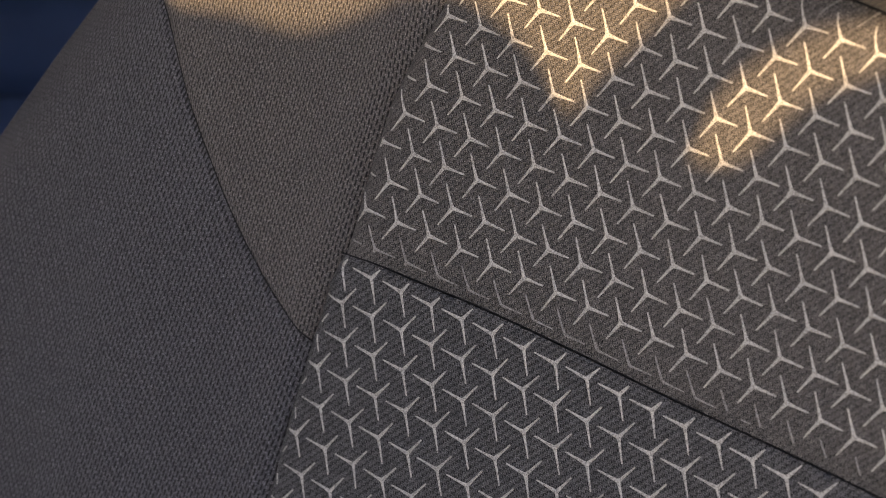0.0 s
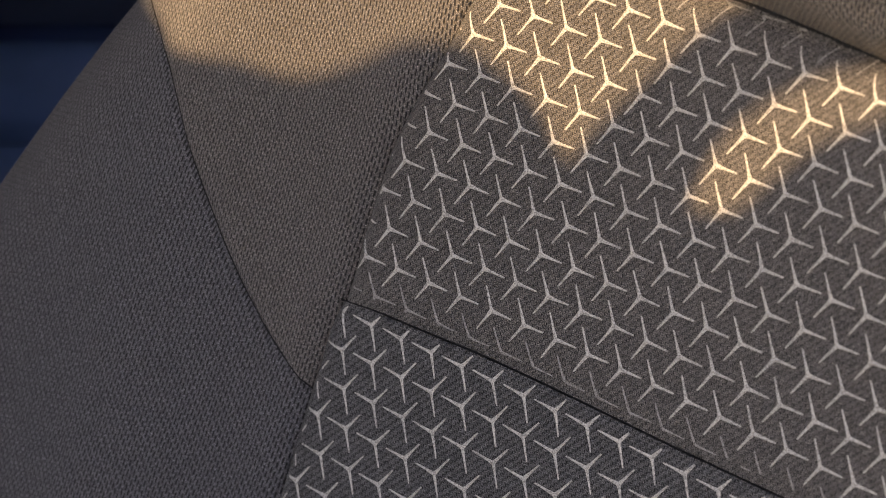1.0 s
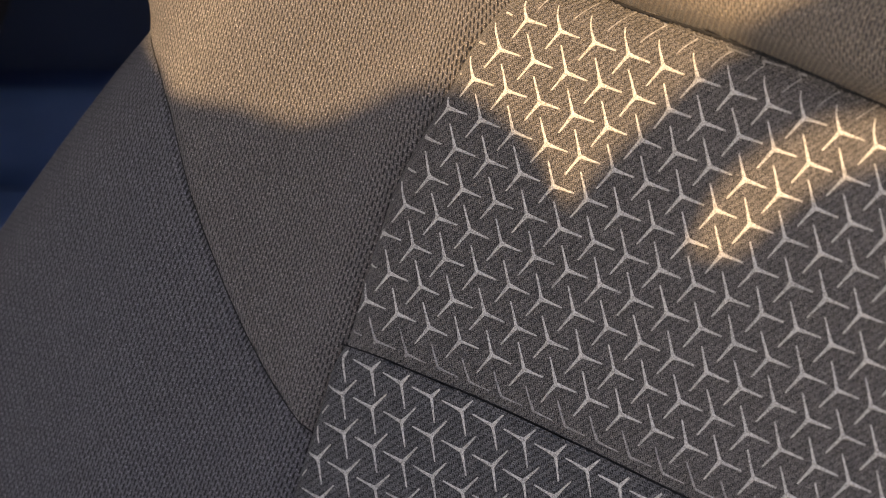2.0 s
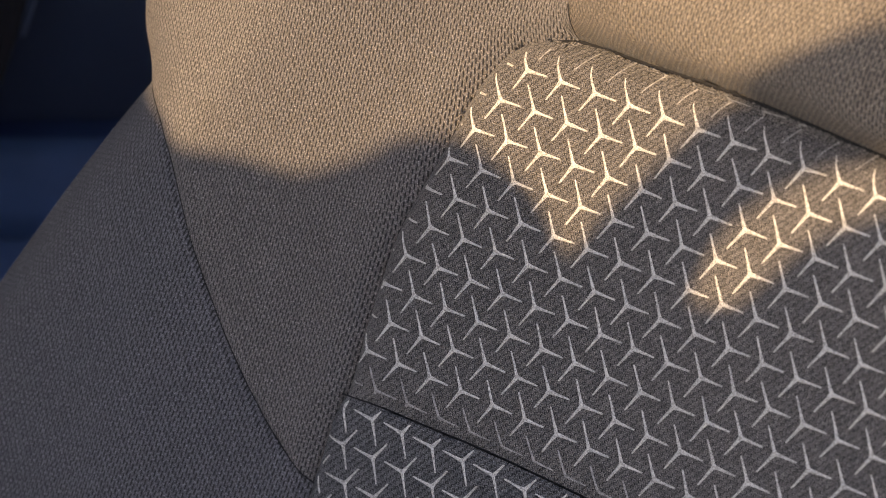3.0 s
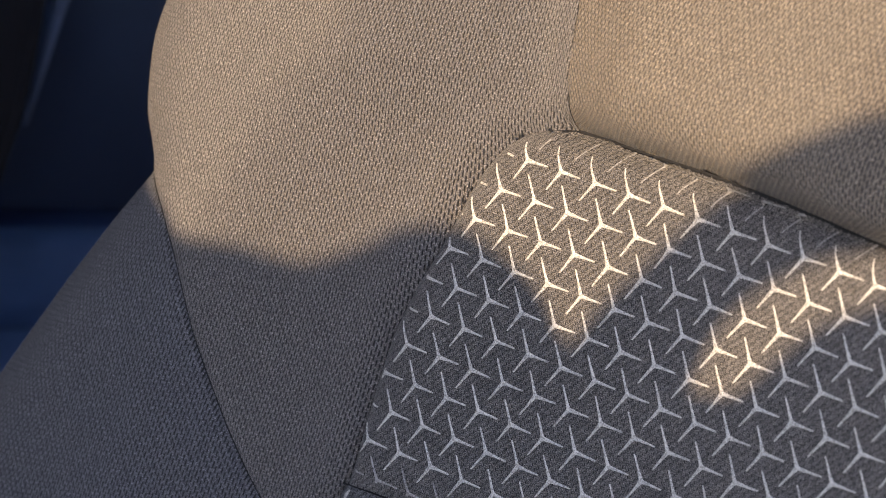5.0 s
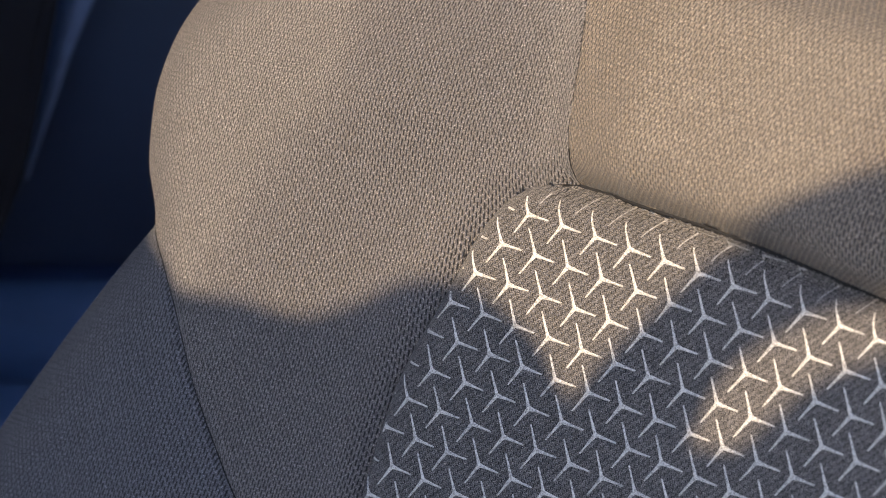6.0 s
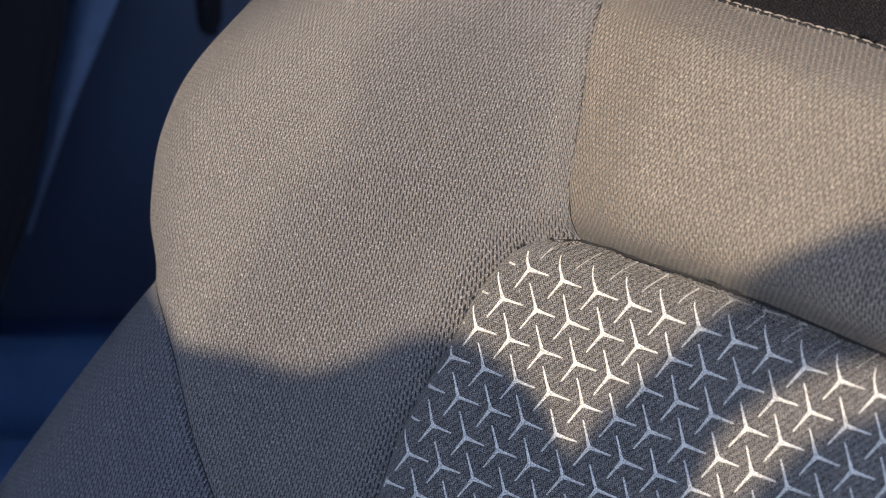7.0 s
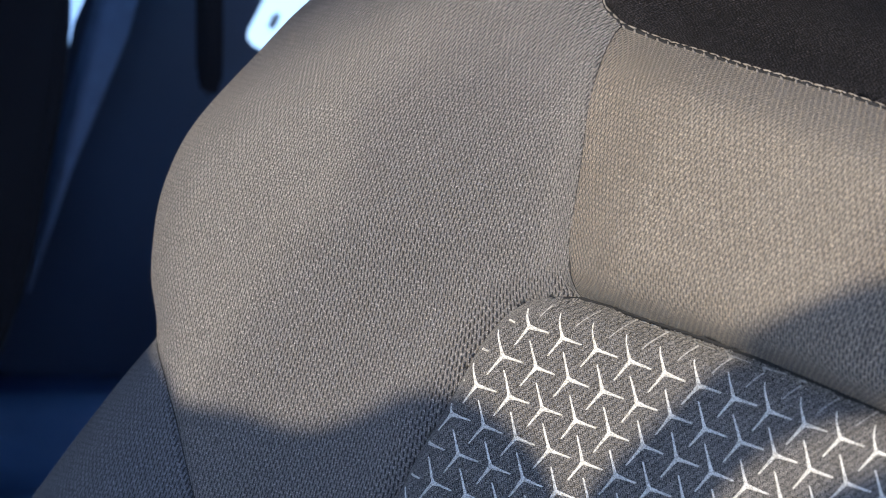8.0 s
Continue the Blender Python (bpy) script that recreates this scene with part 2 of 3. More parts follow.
# ---- mesh helpers ----
def part(name, verts, faces, material, parent=None, label="", uv=None, flat=False):
    me = bpy.data.meshes.new(name)
    me.from_pydata([tuple(map(float, v)) for v in verts], [], [tuple(map(int, f)) for f in faces])
    me.materials.append(material)
    if uv is not None:
        layer = me.uv_layers.new(name="cloth")
        loops = np.empty(len(me.loops), int)
        me.loops.foreach_get("vertex_index", loops)
        layer.data.foreach_set("uv", np.asarray(uv, float)[loops].ravel())
    if not flat:
        me.polygons.foreach_set("use_smooth", [True] * len(me.polygons))
    me.update()
    ob = new(name, me)
    ob.parent = parent
    return tagged(ob, label)


def bm_part(name, bm, material, parent=None, label="", flat=False):
    me = bpy.data.meshes.new(name)
    bm.to_mesh(me)
    bm.free()
    me.materials.append(material)
    if not flat:
        me.polygons.foreach_set("use_smooth", [True] * len(me.polygons))
    ob = new(name, me)
    ob.parent = parent
    return tagged(ob, label)


def tube(path, radius, sides=8):
    """Vertices and faces of a tube along a path; radius may be one number or one for each point."""
    p = np.asarray(path, float)
    r = np.broadcast_to(radius, len(p))
    t = np.gradient(p, axis=0)
    t /= np.linalg.norm(t, axis=1)[:, None]
    ref = np.array([0.0, -1.0, 0.0])
    a = np.cross(t, ref)
    a /= np.linalg.norm(a, axis=1)[:, None]
    b = np.cross(a, t)
    ang = np.arange(sides) * 2 * math.pi / sides
    v = (p[:, None] + r[:, None, None] * (a[:, None] * np.cos(ang)[:, None] + b[:, None] * np.sin(ang)[:, None])).reshape(-1, 3)
    f = [(i * sides + j, i * sides + (j + 1) % sides, (i + 1) * sides + (j + 1) % sides, (i + 1) * sides + j)
         for i in range(len(p) - 1) for j in range(sides)]
    f += [tuple(range(sides))[::-1], tuple((len(p) - 1) * sides + j for j in range(sides))]
    return v, f


def slab(outline, thick, edge=0.004):
    """A bmesh plate with rounded edges: outline in x, z; thickness in y."""
    bm = bmesh.new()
    face = bm.faces.new([bm.verts.new((x, 0, z)) for x, z in outline])
    bmesh.ops.recalc_face_normals(bm, faces=[face])
    got = bmesh.ops.extrude_face_region(bm, geom=[face])
    bmesh.ops.translate(bm, vec=(0, thick, 0), verts=[g for g in got["geom"] if isinstance(g, bmesh.types.BMVert)])
    bmesh.ops.recalc_face_normals(bm, faces=bm.faces)
    if edge:
        sharp = [e for e in bm.edges if len(e.link_faces) == 2 and e.calc_face_angle() > 0.9]
        bmesh.ops.bevel(bm, geom=sharp, offset=edge, segments=3, affect="EDGES", profile=0.5)
    return bm


# ---- the seat's cloth surface, in millimetres: u across, v up the backrest, h out of it ----
def spline(points, steps=8, closed=False):
    """A smooth curve through points (Catmull-Rom)."""
    p = np.array(points, float)
    if closed:
        p = np.vstack([p[-1:], p, p[:2]])
    else:
        p = np.vstack([2 * p[0] - p[1], p, 2 * p[-1] - p[-2]])
    out = []
    for a, b, c, d in zip(p[:-3], p[1:-2], p[2:-1], p[3:]):
        for s in np.arange(steps) / steps:
            out.append(0.5 * (2 * b + (c - a) * s + (2 * a - 5 * b + 4 * c - d) * s * s + (3 * b - a - 3 * c + d) * s ** 3))
    if not closed:
        out.append(p[-2])
    return np.array(out)


def smooth(x):
    x = np.clip(x, 0, 1)
    return x * x * (3 - 2 * x)


def gap(p, line):
    """The distance of each point from a polyline."""
    p, line = np.atleast_2d(p), np.asarray(line, float)
    a, ab = line[:-1], np.diff(line, axis=0)
    sq = np.maximum((ab * ab).sum(1), 1e-9)
    out = np.empty(len(p))
    for k in range(0, len(p), 4000):
        q = p[k:k + 4000, None] - a
        s = np.clip((q * ab).sum(2) / sq, 0, 1)
        r = q - s[..., None] * ab
        out[k:k + 4000] = np.sqrt((r * r).sum(2).min(1))
    return out


def inside(p, poly):
    p, poly = np.atleast_2d(p), np.asarray(poly, float)
    x0, y0 = poly.T
    x1, y1 = np.roll(poly, -1, 0).T
    slope = np.where(y1 == y0, 0, (x1 - x0) / np.where(y1 == y0, 1, y1 - y0))
    out = np.empty(len(p), bool)
    for k in range(0, len(p), 4000):
        x, y = p[k:k + 4000, :1], p[k:k + 4000, 1:]
        out[k:k + 4000] = (((y0 > y) != (y1 > y)) & (x < slope * (y - y0) + x0)).sum(1) % 2 == 1
    return out


# where the padded bolster begins, beside the insert
EDGE_V = np.array([-260, -100, -55, 0, 27, 60, 89, 110, 127, 141, 156, 175, 210, 240, 330.0])
EDGE_U = np.array([-14, -11.5, -9.5, -3, -1.5, 2, 11, 18, 25, 36, 47, 47, 42, 42, 42.0])
# the backrest's outline: up the outer side, a pinch where two panels meet, round the shoulder, along the top
OUT_LOW = [(-220.9, -260), (-214.9, -180), (-203.9, -100), (-188.9, -34), (-172.9, 1), (-148.9, 45), (-127.4, 80)]
OUT_HIGH = [(-127.4, 80), (-135.2, 95), (-139.2, 114), (-140.6, 139), (-139.0, 163.9), (-131, 190.7), (-119.7, 214.4), (-97.7, 242.2), (-53.5, 267.1), (20, 287.1), (90, 296.1), (200, 299.1), (330, 299.1)]
OUTLINE = np.vstack([spline(OUT_LOW), spline(OUT_HIGH)[1:]])
CREST = 28.0


def padding(p):
    """Height of the bolster and of the rounded rim alone."""
    u, v = p.T
    h = CREST * smooth((np.interp(v, EDGE_V, EDGE_U) - u) / 85)
    q = np.where(inside(p, np.vstack([OUTLINE, [(330, -260)]])), gap(p, OUTLINE), 0)
    bend = 48 + 32 * smooth((v - 125) / 75)  # a tight turn at the flank, a wide one over the shoulder
    e = np.clip(1 - q / bend, 0, 1)
    return h - bend * (1 - np.sqrt(np.maximum(1 - e * e, 0)))


def swell(x):
    """A rise that starts steep and levels off, as stuffed cloth does above a seam."""
    x = np.clip(x, 0, 1)
    return 0.8 * np.sqrt(1 - (1 - x) ** 2) + 0.2 * smooth(x)


def base(p):
    """Height of the padding without its seams."""
    p = np.atleast_2d(np.asarray(p, float))
    p = np.c_[np.where(p[:, 0] > 125, 250 - p[:, 0], p[:, 0]), p[:, 1]]
    u, v = p.T
    h = padding(p) + 27 * smooth((u - 34) / 56) * swell((v - 147) / 29) * smooth((250 - v) / 27)
    # the cloth is drawn nearly flat across the seam between bolster and shoulder
    hollow = 1 - smooth((np.interp(v, EDGE_V, EDGE_U) - u) / 85) - smooth((u - 34) / 56)
    h = h + 11 * np.clip(hollow, 0, 1) * smooth((v - 150) / 55) * smooth((262 - v) / 40)
    over = np.maximum(v - 216, 0) / 21
    over = np.where(over < 1, over * over, 2 * over - 1)
    return h - 24 * np.clip((v - 140) / 100, 0, 3) ** 2 - 7 * over * smooth((u - 5) / 45)

MID = 125.0  # the backrest is the same on both sides of this line


def mirrored(line):
    line = np.asarray(line, float)
    return np.c_[2 * MID - line[:, 0], line[:, 1]][::-1]


H_SEAM = spline([(-6.5, -2.6), (11, -0.7), (28, 0.3), (59, 2.3), (98, 3.3), (142, 3.7), (195, 5.0), (235, 5.2), (256.5, 5.2)])
EDGE_LOW = spline([(-15, -230), (-15, -150), (-14.6, -98), (-13.6, -66), (-11.8, -40), (-10.5, -28), (-9.3, -13.3), (-6.5, -2.6)])
EDGE_UP = spline([(-6.5, -2.6), (-5.6, 9.7), (-5.2, 25), (-3.9, 40), (-1.7, 58), (2.7, 74), (7.8, 88), (12.5, 103), (17, 117), (20.8, 125.0), (25.5, 132.4), (33, 139.3), (41.5, 143.6), (49.5, 145.8)])
EDGE_TOP = spline([(49.5, 145.8), (56.5, 146.4), (67.6, 147.3), (84.8, 148.8), (98.4, 149.9), (112, 150.5), (125, 150.7)])
B_SEAM = spline([(-127.4, 80), (-113, 78.5), (-99.5, 73.6), (-88.4, 65), (-80.8, 55), (-72.7, 40.8), (-65.5, 28), (-57, 13.8), (-48.7, 0.3), (-39.8, -13), (-30.9, -24.4), (-21.7, -33.2), (-11.8, -40)])
V_SEAM = spline([(49.5, 145.8), (52.2, 154.2), (49.6, 163.6), (49.1, 175.4), (46.8, 192.9), (40.9, 209.7), (37.5, 219.4), (34.7, 226.1), (29.4, 236.7)])
T_SEAM = spline([(29.4, 236.7), (34.6, 236.2), (47.7, 235.7), (65.5, 236.1), (85, 236.3), (125, 237.1)])
T_CORNER = spline([(29.4, 236.7), (24.6, 238.3), (17.2, 242), (4.7, 254.4), (-16, 278)])
JOIN = int(np.argmin(np.hypot(EDGE_LOW[:, 0] + 11.8, EDGE_LOW[:, 1] + 40)))
LOW_END = int(np.argmin(np.hypot(OUTLINE[:, 0] + 127.4, OUTLINE[:, 1] - 80)))
TOP_END = int(np.argmin(np.hypot(OUTLINE[:, 0] + 16, OUTLINE[:, 1] - 278)))
MID_END = int(np.argmin(np.abs(OUTLINE[:, 0] - MID) + (OUTLINE[:, 1] < 200) * 999))
FLOOR_V = -230.0
low_outline = OUTLINE[OUTLINE[:, 1] > FLOOR_V][: LOW_END + 1 - int((OUTLINE[: LOW_END + 1, 1] <= FLOOR_V).sum())]
TOP_LINE = np.vstack([T_CORNER[::-1], T_SEAM[1:]])

# arc length across the cloth, so that the weave is not stretched over the bolster
GU, GV = np.arange(-241, 126, 3.0), np.arange(-236, 306, 6.0)
GH = padding(np.array([(a, b) for b in GV for a in GU])).reshape(len(GV), len(GU))
GS = np.cumsum(np.hypot(np.diff(GH, axis=1, prepend=GH[:, :1]), 3.0), axis=1)
GS -= GS[:, -1:]


def cloth_uv(p):
    """The weave's own coordinates, in millimetres."""
    far = p[:, 0] > MID
    u = np.where(far, 2 * MID - p[:, 0], p[:, 0])
    i = np.clip((u - GU[0]) / 3.0, 0, len(GU) - 1.001)
    j = np.clip((p[:, 1] - GV[0]) / 6.0, 0, len(GV) - 1.001)
    a, b = i.astype(int), j.astype(int)
    s, t = i - a, j - b
    w = GS[b, a] * (1 - s) * (1 - t) + GS[b, a + 1] * s * (1 - t) + GS[b + 1, a] * (1 - s) * t + GS[b + 1, a + 1] * s * t
    return np.c_[np.where(far, -w, w), p[:, 1]]


def fold_depth(p, folds):
    drop = np.zeros(len(p))
    for line, depth, width in folds:
        d = np.clip(1 - gap(p, line) / width, 0, 1)
        drop = np.maximum(drop, (depth(p) if callable(depth) else depth) * d * d)
    return drop


def height(p, folds):
    u, v = p.T
    soft = 0.22 * np.sin(u * 0.13 + 1.1 * np.sin(v * 0.05)) * np.sin(v * 0.11 + 0.7) + 0.07 * np.sin(u * 0.31 - v * 0.23)
    return base(p) - fold_depth(p, folds) + soft * np.clip(gap(p, folds[0][0]) / 15, 0, 1)


def to_seat(p, h):
    """Local metres of the backrest: x across, y to the back, z up."""
    return np.c_[p[:, 0], -np.asarray(h), p[:, 1]] / 1000


def nearest_on(p, poly):
    """The nearest point of a closed line to each point, and how far it is."""
    a, ab = poly, np.roll(poly, -1, 0) - poly
    sq = np.maximum((ab * ab).sum(1), 1e-9)
    where, best = p.copy(), np.empty(len(p))
    for k in range(0, len(p), 4000):
        q = p[k:k + 4000, None] - a
        s = np.clip((q * ab).sum(2) / sq, 0, 1)
        r = q - s[..., None] * ab
        d = (r * r).sum(2)
        i = d.argmin(1)
        j = np.arange(len(i))
        best[k:k + 4000], where[k:k + 4000] = np.sqrt(d[j, i]), p[k:k + 4000] - r[j, i]
    return where, best


def cloth(name, poly, folds, material, parent, label, step=1.7, climb=None):
    """A padded cloth panel that fills poly and sinks into its seams."""
    lo, hi = poly.min(0) - step, poly.max(0) + step
    us, vs = np.arange(lo[0], hi[0] + step, step), np.arange(lo[1], hi[1] + step, step)
    p = np.stack(np.meshgrid(us, vs), -1).reshape(-1, 2)
    ins = inside(p, poly)
    n = len(us)
    a = (np.arange(len(vs) - 1)[:, None] * n + np.arange(n - 1)).ravel()
    quads = np.stack([a, a + 1, a + n + 1, a + n], 1)
    quads = quads[ins[quads].any(1)]
    used = np.unique(quads)
    q, d = nearest_on(p[used], poly)
    move = ~ins[used] | (d < 0.3 * step)
    p[used[move]] = q[move]
    back = np.full(len(p), -1)
    back[used] = np.arange(len(used))
    pts = p[used]
    faces = []
    for f in back[quads]:
        g = [k for i, k in enumerate(f) if np.hypot(*(pts[k] - pts[f[i - 1]])) > 1e-4]
        if len(g) > 2:
            faces.append(g)
    h = height(pts, folds)
    weave = cloth_uv(pts)
    if climb is not None:
        weave[:, 1] = np.interp(pts[:, 1], *climb)
    return part(name, to_seat(pts, h), faces, material, parent, label, weave)


# ---- the seat ----
backrest = tagged(new("car_seat_backrest"), "grey woven cloth car seat backrest with padded side bolsters", "car seat")
SEAT = Matrix(((0.747, 0.62473, 0.22738, -0.0311), (-0.66483, 0.70195, 0.25549, 0.8658), (0, -0.34202, 0.93969, 0.9246), (0, 0, 0, 1)))
backrest.matrix_world = SEAT

both_edges = np.vstack([EDGE_LOW, EDGE_UP[1:]])


def h_depth(p):
    """The seam across the insert is shallow at its ends."""
    return 1.5 + 0.8 * smooth((np.minimum(p[:, 0], 2 * MID - p[:, 0]) + 5) / 25)


top_all = np.vstack([EDGE_TOP, mirrored(EDGE_TOP)[1:]])
tseam_all = np.vstack([TOP_LINE, mirrored(TOP_LINE)[1:]])
upper_poly = np.vstack([H_SEAM[::-1], EDGE_UP[1:], top_all[1:], mirrored(EDGE_UP)[1:-1]])
lower_poly = np.vstack([EDGE_LOW, H_SEAM[1:], mirrored(EDGE_LOW)[1:]])
UPPER_FOLDS = [(H_SEAM, h_depth, 13.0), (EDGE_UP, 5.0, 7.0), (top_all, 11.0, 10.0), (mirrored(EDGE_UP), 5.0, 7.0)]
LOWER_FOLDS = [(H_SEAM, 0.8, 2.5), (EDGE_LOW, 4.0, 6.0), (mirrored(EDGE_LOW), 4.0, 6.0)]
upper = cloth("upper_insert", upper_poly, UPPER_FOLDS, INSERT, backrest, "grey cloth insert with pale three-armed stars")
lower = cloth("lower_insert", lower_poly, LOWER_FOLDS, LOWER, backrest, "grey cloth insert with pale inverted stars")
bolster_poly = np.vstack([B_SEAM, EDGE_LOW[JOIN + 1:], EDGE_UP[1:], V_SEAM[1:], T_CORNER[1:], OUTLINE[LOW_END + 1:TOP_END][::-1]])
BOLSTER_FOLDS = [(both_edges, 5.0, 10.0), (top_all, 11.0, 13.0), (B_SEAM[3:], 1.5, 4.0), (V_SEAM, 0.9, 2.0), (T_CORNER, 3.0, 8.0)]
side_poly = np.vstack([low_outline, B_SEAM[1:], EDGE_LOW[:JOIN][::-1]])
SIDE_FOLDS = [(EDGE_LOW, 4.0, 10.0), (B_SEAM[3:], 1.0, 2.5)]
shoulder_poly = np.vstack([V_SEAM, T_SEAM[1:], mirrored(T_SEAM)[1:], mirrored(V_SEAM)[1:], top_all[::-1][1:-1]])
SHOULDER_FOLDS = [(top_all, 11.0, 13.0), (V_SEAM, 0.9, 2.0), (tseam_all, 4.0, 6.0), (mirrored(V_SEAM), 0.9, 2.0)]
top_poly = np.vstack([TOP_LINE, mirrored(TOP_LINE)[1:], mirrored(OUTLINE[TOP_END:MID_END]), OUTLINE[TOP_END + 1:MID_END][::-1]])
TOP_FOLDS = [(tseam_all, 3.0, 5.0)]
bolster = cloth("bolster_panel", bolster_poly, BOLSTER_FOLDS, BOLSTER, backrest, "grey-brown mesh cloth over the padded bolster")
side = cloth("side_panel", side_poly, SIDE_FOLDS, SIDE, backrest, "mesh cloth on the bolster's flank, darkened for its shade")
# arc length up the shoulder, halfway to its middle
rise = np.c_[np.full(220, 90.0), np.linspace(140, 250, 220)]
rise_h = height(rise, SHOULDER_FOLDS)
CLIMB = (rise[:, 1], np.cumsum(np.hypot(np.diff(rise_h, prepend=rise_h[0]), 0.502)))
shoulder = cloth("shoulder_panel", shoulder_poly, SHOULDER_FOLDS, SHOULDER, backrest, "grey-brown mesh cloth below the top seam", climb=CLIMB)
crown = cloth("top_panel", top_poly, TOP_FOLDS, BLACK, backrest, "black cloth over the top")
for poly, folds, material, name in ((bolster_poly, BOLSTER_FOLDS, BOLSTER, "bolster_panel"), (side_poly, SIDE_FOLDS, SIDE, "side_panel")):
    cloth(name, mirrored(poly), [(mirrored(a), b, c) for a, b, c in folds], material, backrest, "mesh cloth on the far bolster", 4.0)

# the shell behind the cloth
ring = np.vstack([low_outline, OUTLINE[LOW_END + 1:MID_END], mirrored(np.vstack([low_outline, OUTLINE[LOW_END + 1:MID_END]]))])
front, rear = to_seat(ring, height(ring, BOLSTER_FOLDS)), to_seat(ring, np.full(len(ring), -110.0))
m = len(ring)
part("back_shell", np.vstack([front, rear]), [(i, (i + 1) % m, m + (i + 1) % m, m + i) for i in range(m)] + [tuple(range(2 * m - 1, m - 1, -1))],
     PLASTIC, backrest, "dark moulded shell behind the cloth", flat=True)


for u in (-60.0, 310.0):
    bm = slab([((u - 22) / 1000, -0.695), ((u + 22) / 1000, -0.695), ((u + 22) / 1000, -0.18), ((u - 22) / 1000, -0.18)], 0.02, 0.004)
    bmesh.ops.translate(bm, vec=(0, 0.06, 0), verts=bm.verts)
    bm_part("recliner_bracket", bm, PLASTIC, backrest)


def seam(line, folds, depth, radius, material, parent, lift=0.05, name="seam"):
    q = np.asarray(line)
    run = np.r_[0, np.cumsum(np.hypot(*np.diff(q, axis=0).T))]
    s = np.arange(0, run[-1], 0.7)
    q = np.c_[np.interp(s, run, q[:, 0]), np.interp(s, run, q[:, 1])]
    rough = np.array([random.uniform(0.6, 1.35) for _ in s])
    v, f = tube(to_seat(q, base(q) - np.maximum(fold_depth(q, folds), depth) + lift), radius * rough / 1000, 6)
    return part(name, v, f, material, parent)


seam(H_SEAM, UPPER_FOLDS[:1], 1.0, 0.4, THREAD, backrest, -0.1)
seam(np.vstack([EDGE_LOW, EDGE_UP[1:]]), UPPER_FOLDS, 5.0, 0.32, THREAD, backrest, -0.25)
seam(top_all, UPPER_FOLDS, 11.0, 0.95, THREAD, backrest, 0.3)
seam(B_SEAM[6:], BOLSTER_FOLDS, 1.5, 0.34, THREAD, backrest)
seam(V_SEAM, BOLSTER_FOLDS, 0.9, 0.13, THREAD, backrest)
# dark tube that fills the gap and draws the shadow line under the piping
seam(tseam_all - [0, 0.7], SHOULDER_FOLDS[2:3], 3.0, 0.75, THREAD, crown, 0.1)
# the top seam's rolled edge, pinched by its stitches
run = np.r_[0, np.cumsum(np.hypot(*np.diff(tseam_all, axis=0).T))]
far = np.arange(0, run[-1], 0.45)
line = np.c_[np.interp(far, run, tseam_all[:, 0]), np.interp(far, run, tseam_all[:, 1])]
pinch = np.abs(np.sin(far * math.pi / 4.6 + 0.5 * np.sin(far * 0.21)))
v, f = tube(to_seat(line - np.c_[0 * far, 0.5 * (1 - pinch) ** 2], base(line) - 3.0 + 0.75 + 0.15 * pinch), (0.36 + 0.10 * pinch) / 1000, 7)
piping = part("piping", v, f, PIPING, crown, "pale rolled seam edge")
stitch_bm = bmesh.new()
bmesh.ops.create_icosphere(stitch_bm, subdivisions=1, radius=1.0)
stitch_mesh = bpy.data.meshes.new("stitch")
stitch_bm.to_mesh(stitch_mesh)
stitch_bm.free()
stitch_mesh.materials.append(PIPING)
for i in range(1, len(far) - 1):
    if pinch[i] < pinch[i - 1] and pinch[i] <= pinch[i + 1] and line[i, 0] < 175:
        q = line[i:i + 1] - [[0, 0.9]]
        st = new("stitch", stitch_mesh)
        st.parent = crown
        st.matrix_basis = Matrix.Translation(to_seat(q, base(q) - 2.05)[0]) @ pose(0, 0, 0, 0, random.uniform(40, 80), 0) @ Matrix.Diagonal((0.0011, 0.0005, 0.00045, 1))
# small stitches of the plain seams
dark_mesh = stitch_mesh.copy()
dark_mesh.materials.clear()
dark_mesh.materials.append(THREAD)
for path, sunk, owner in ((V_SEAM[24:], 0.75, bolster), (B_SEAM[16:], 1.35, bolster)):
    run = np.r_[0, np.cumsum(np.hypot(*np.diff(path, axis=0).T))]
    for s in np.arange(1.5, run[-1], 3.0):
        q = np.array([[np.interp(s, run, path[:, 0]), np.interp(s, run, path[:, 1])]])
        to = np.array([np.interp(s + 1, run, path[:, 0]), np.interp(s + 1, run, path[:, 1])]) - q[0]
        st = new("stitch", dark_mesh)
        st.parent = owner
        st.matrix_basis = Matrix.Translation(to_seat(q, base(q) - sunk)[0]) @ pose(0, 0, 0, 0, -math.degrees(math.atan2(to[1], to[0])), 0) @ Matrix.Diagonal((0.0008, 0.00022, 0.00025, 1))



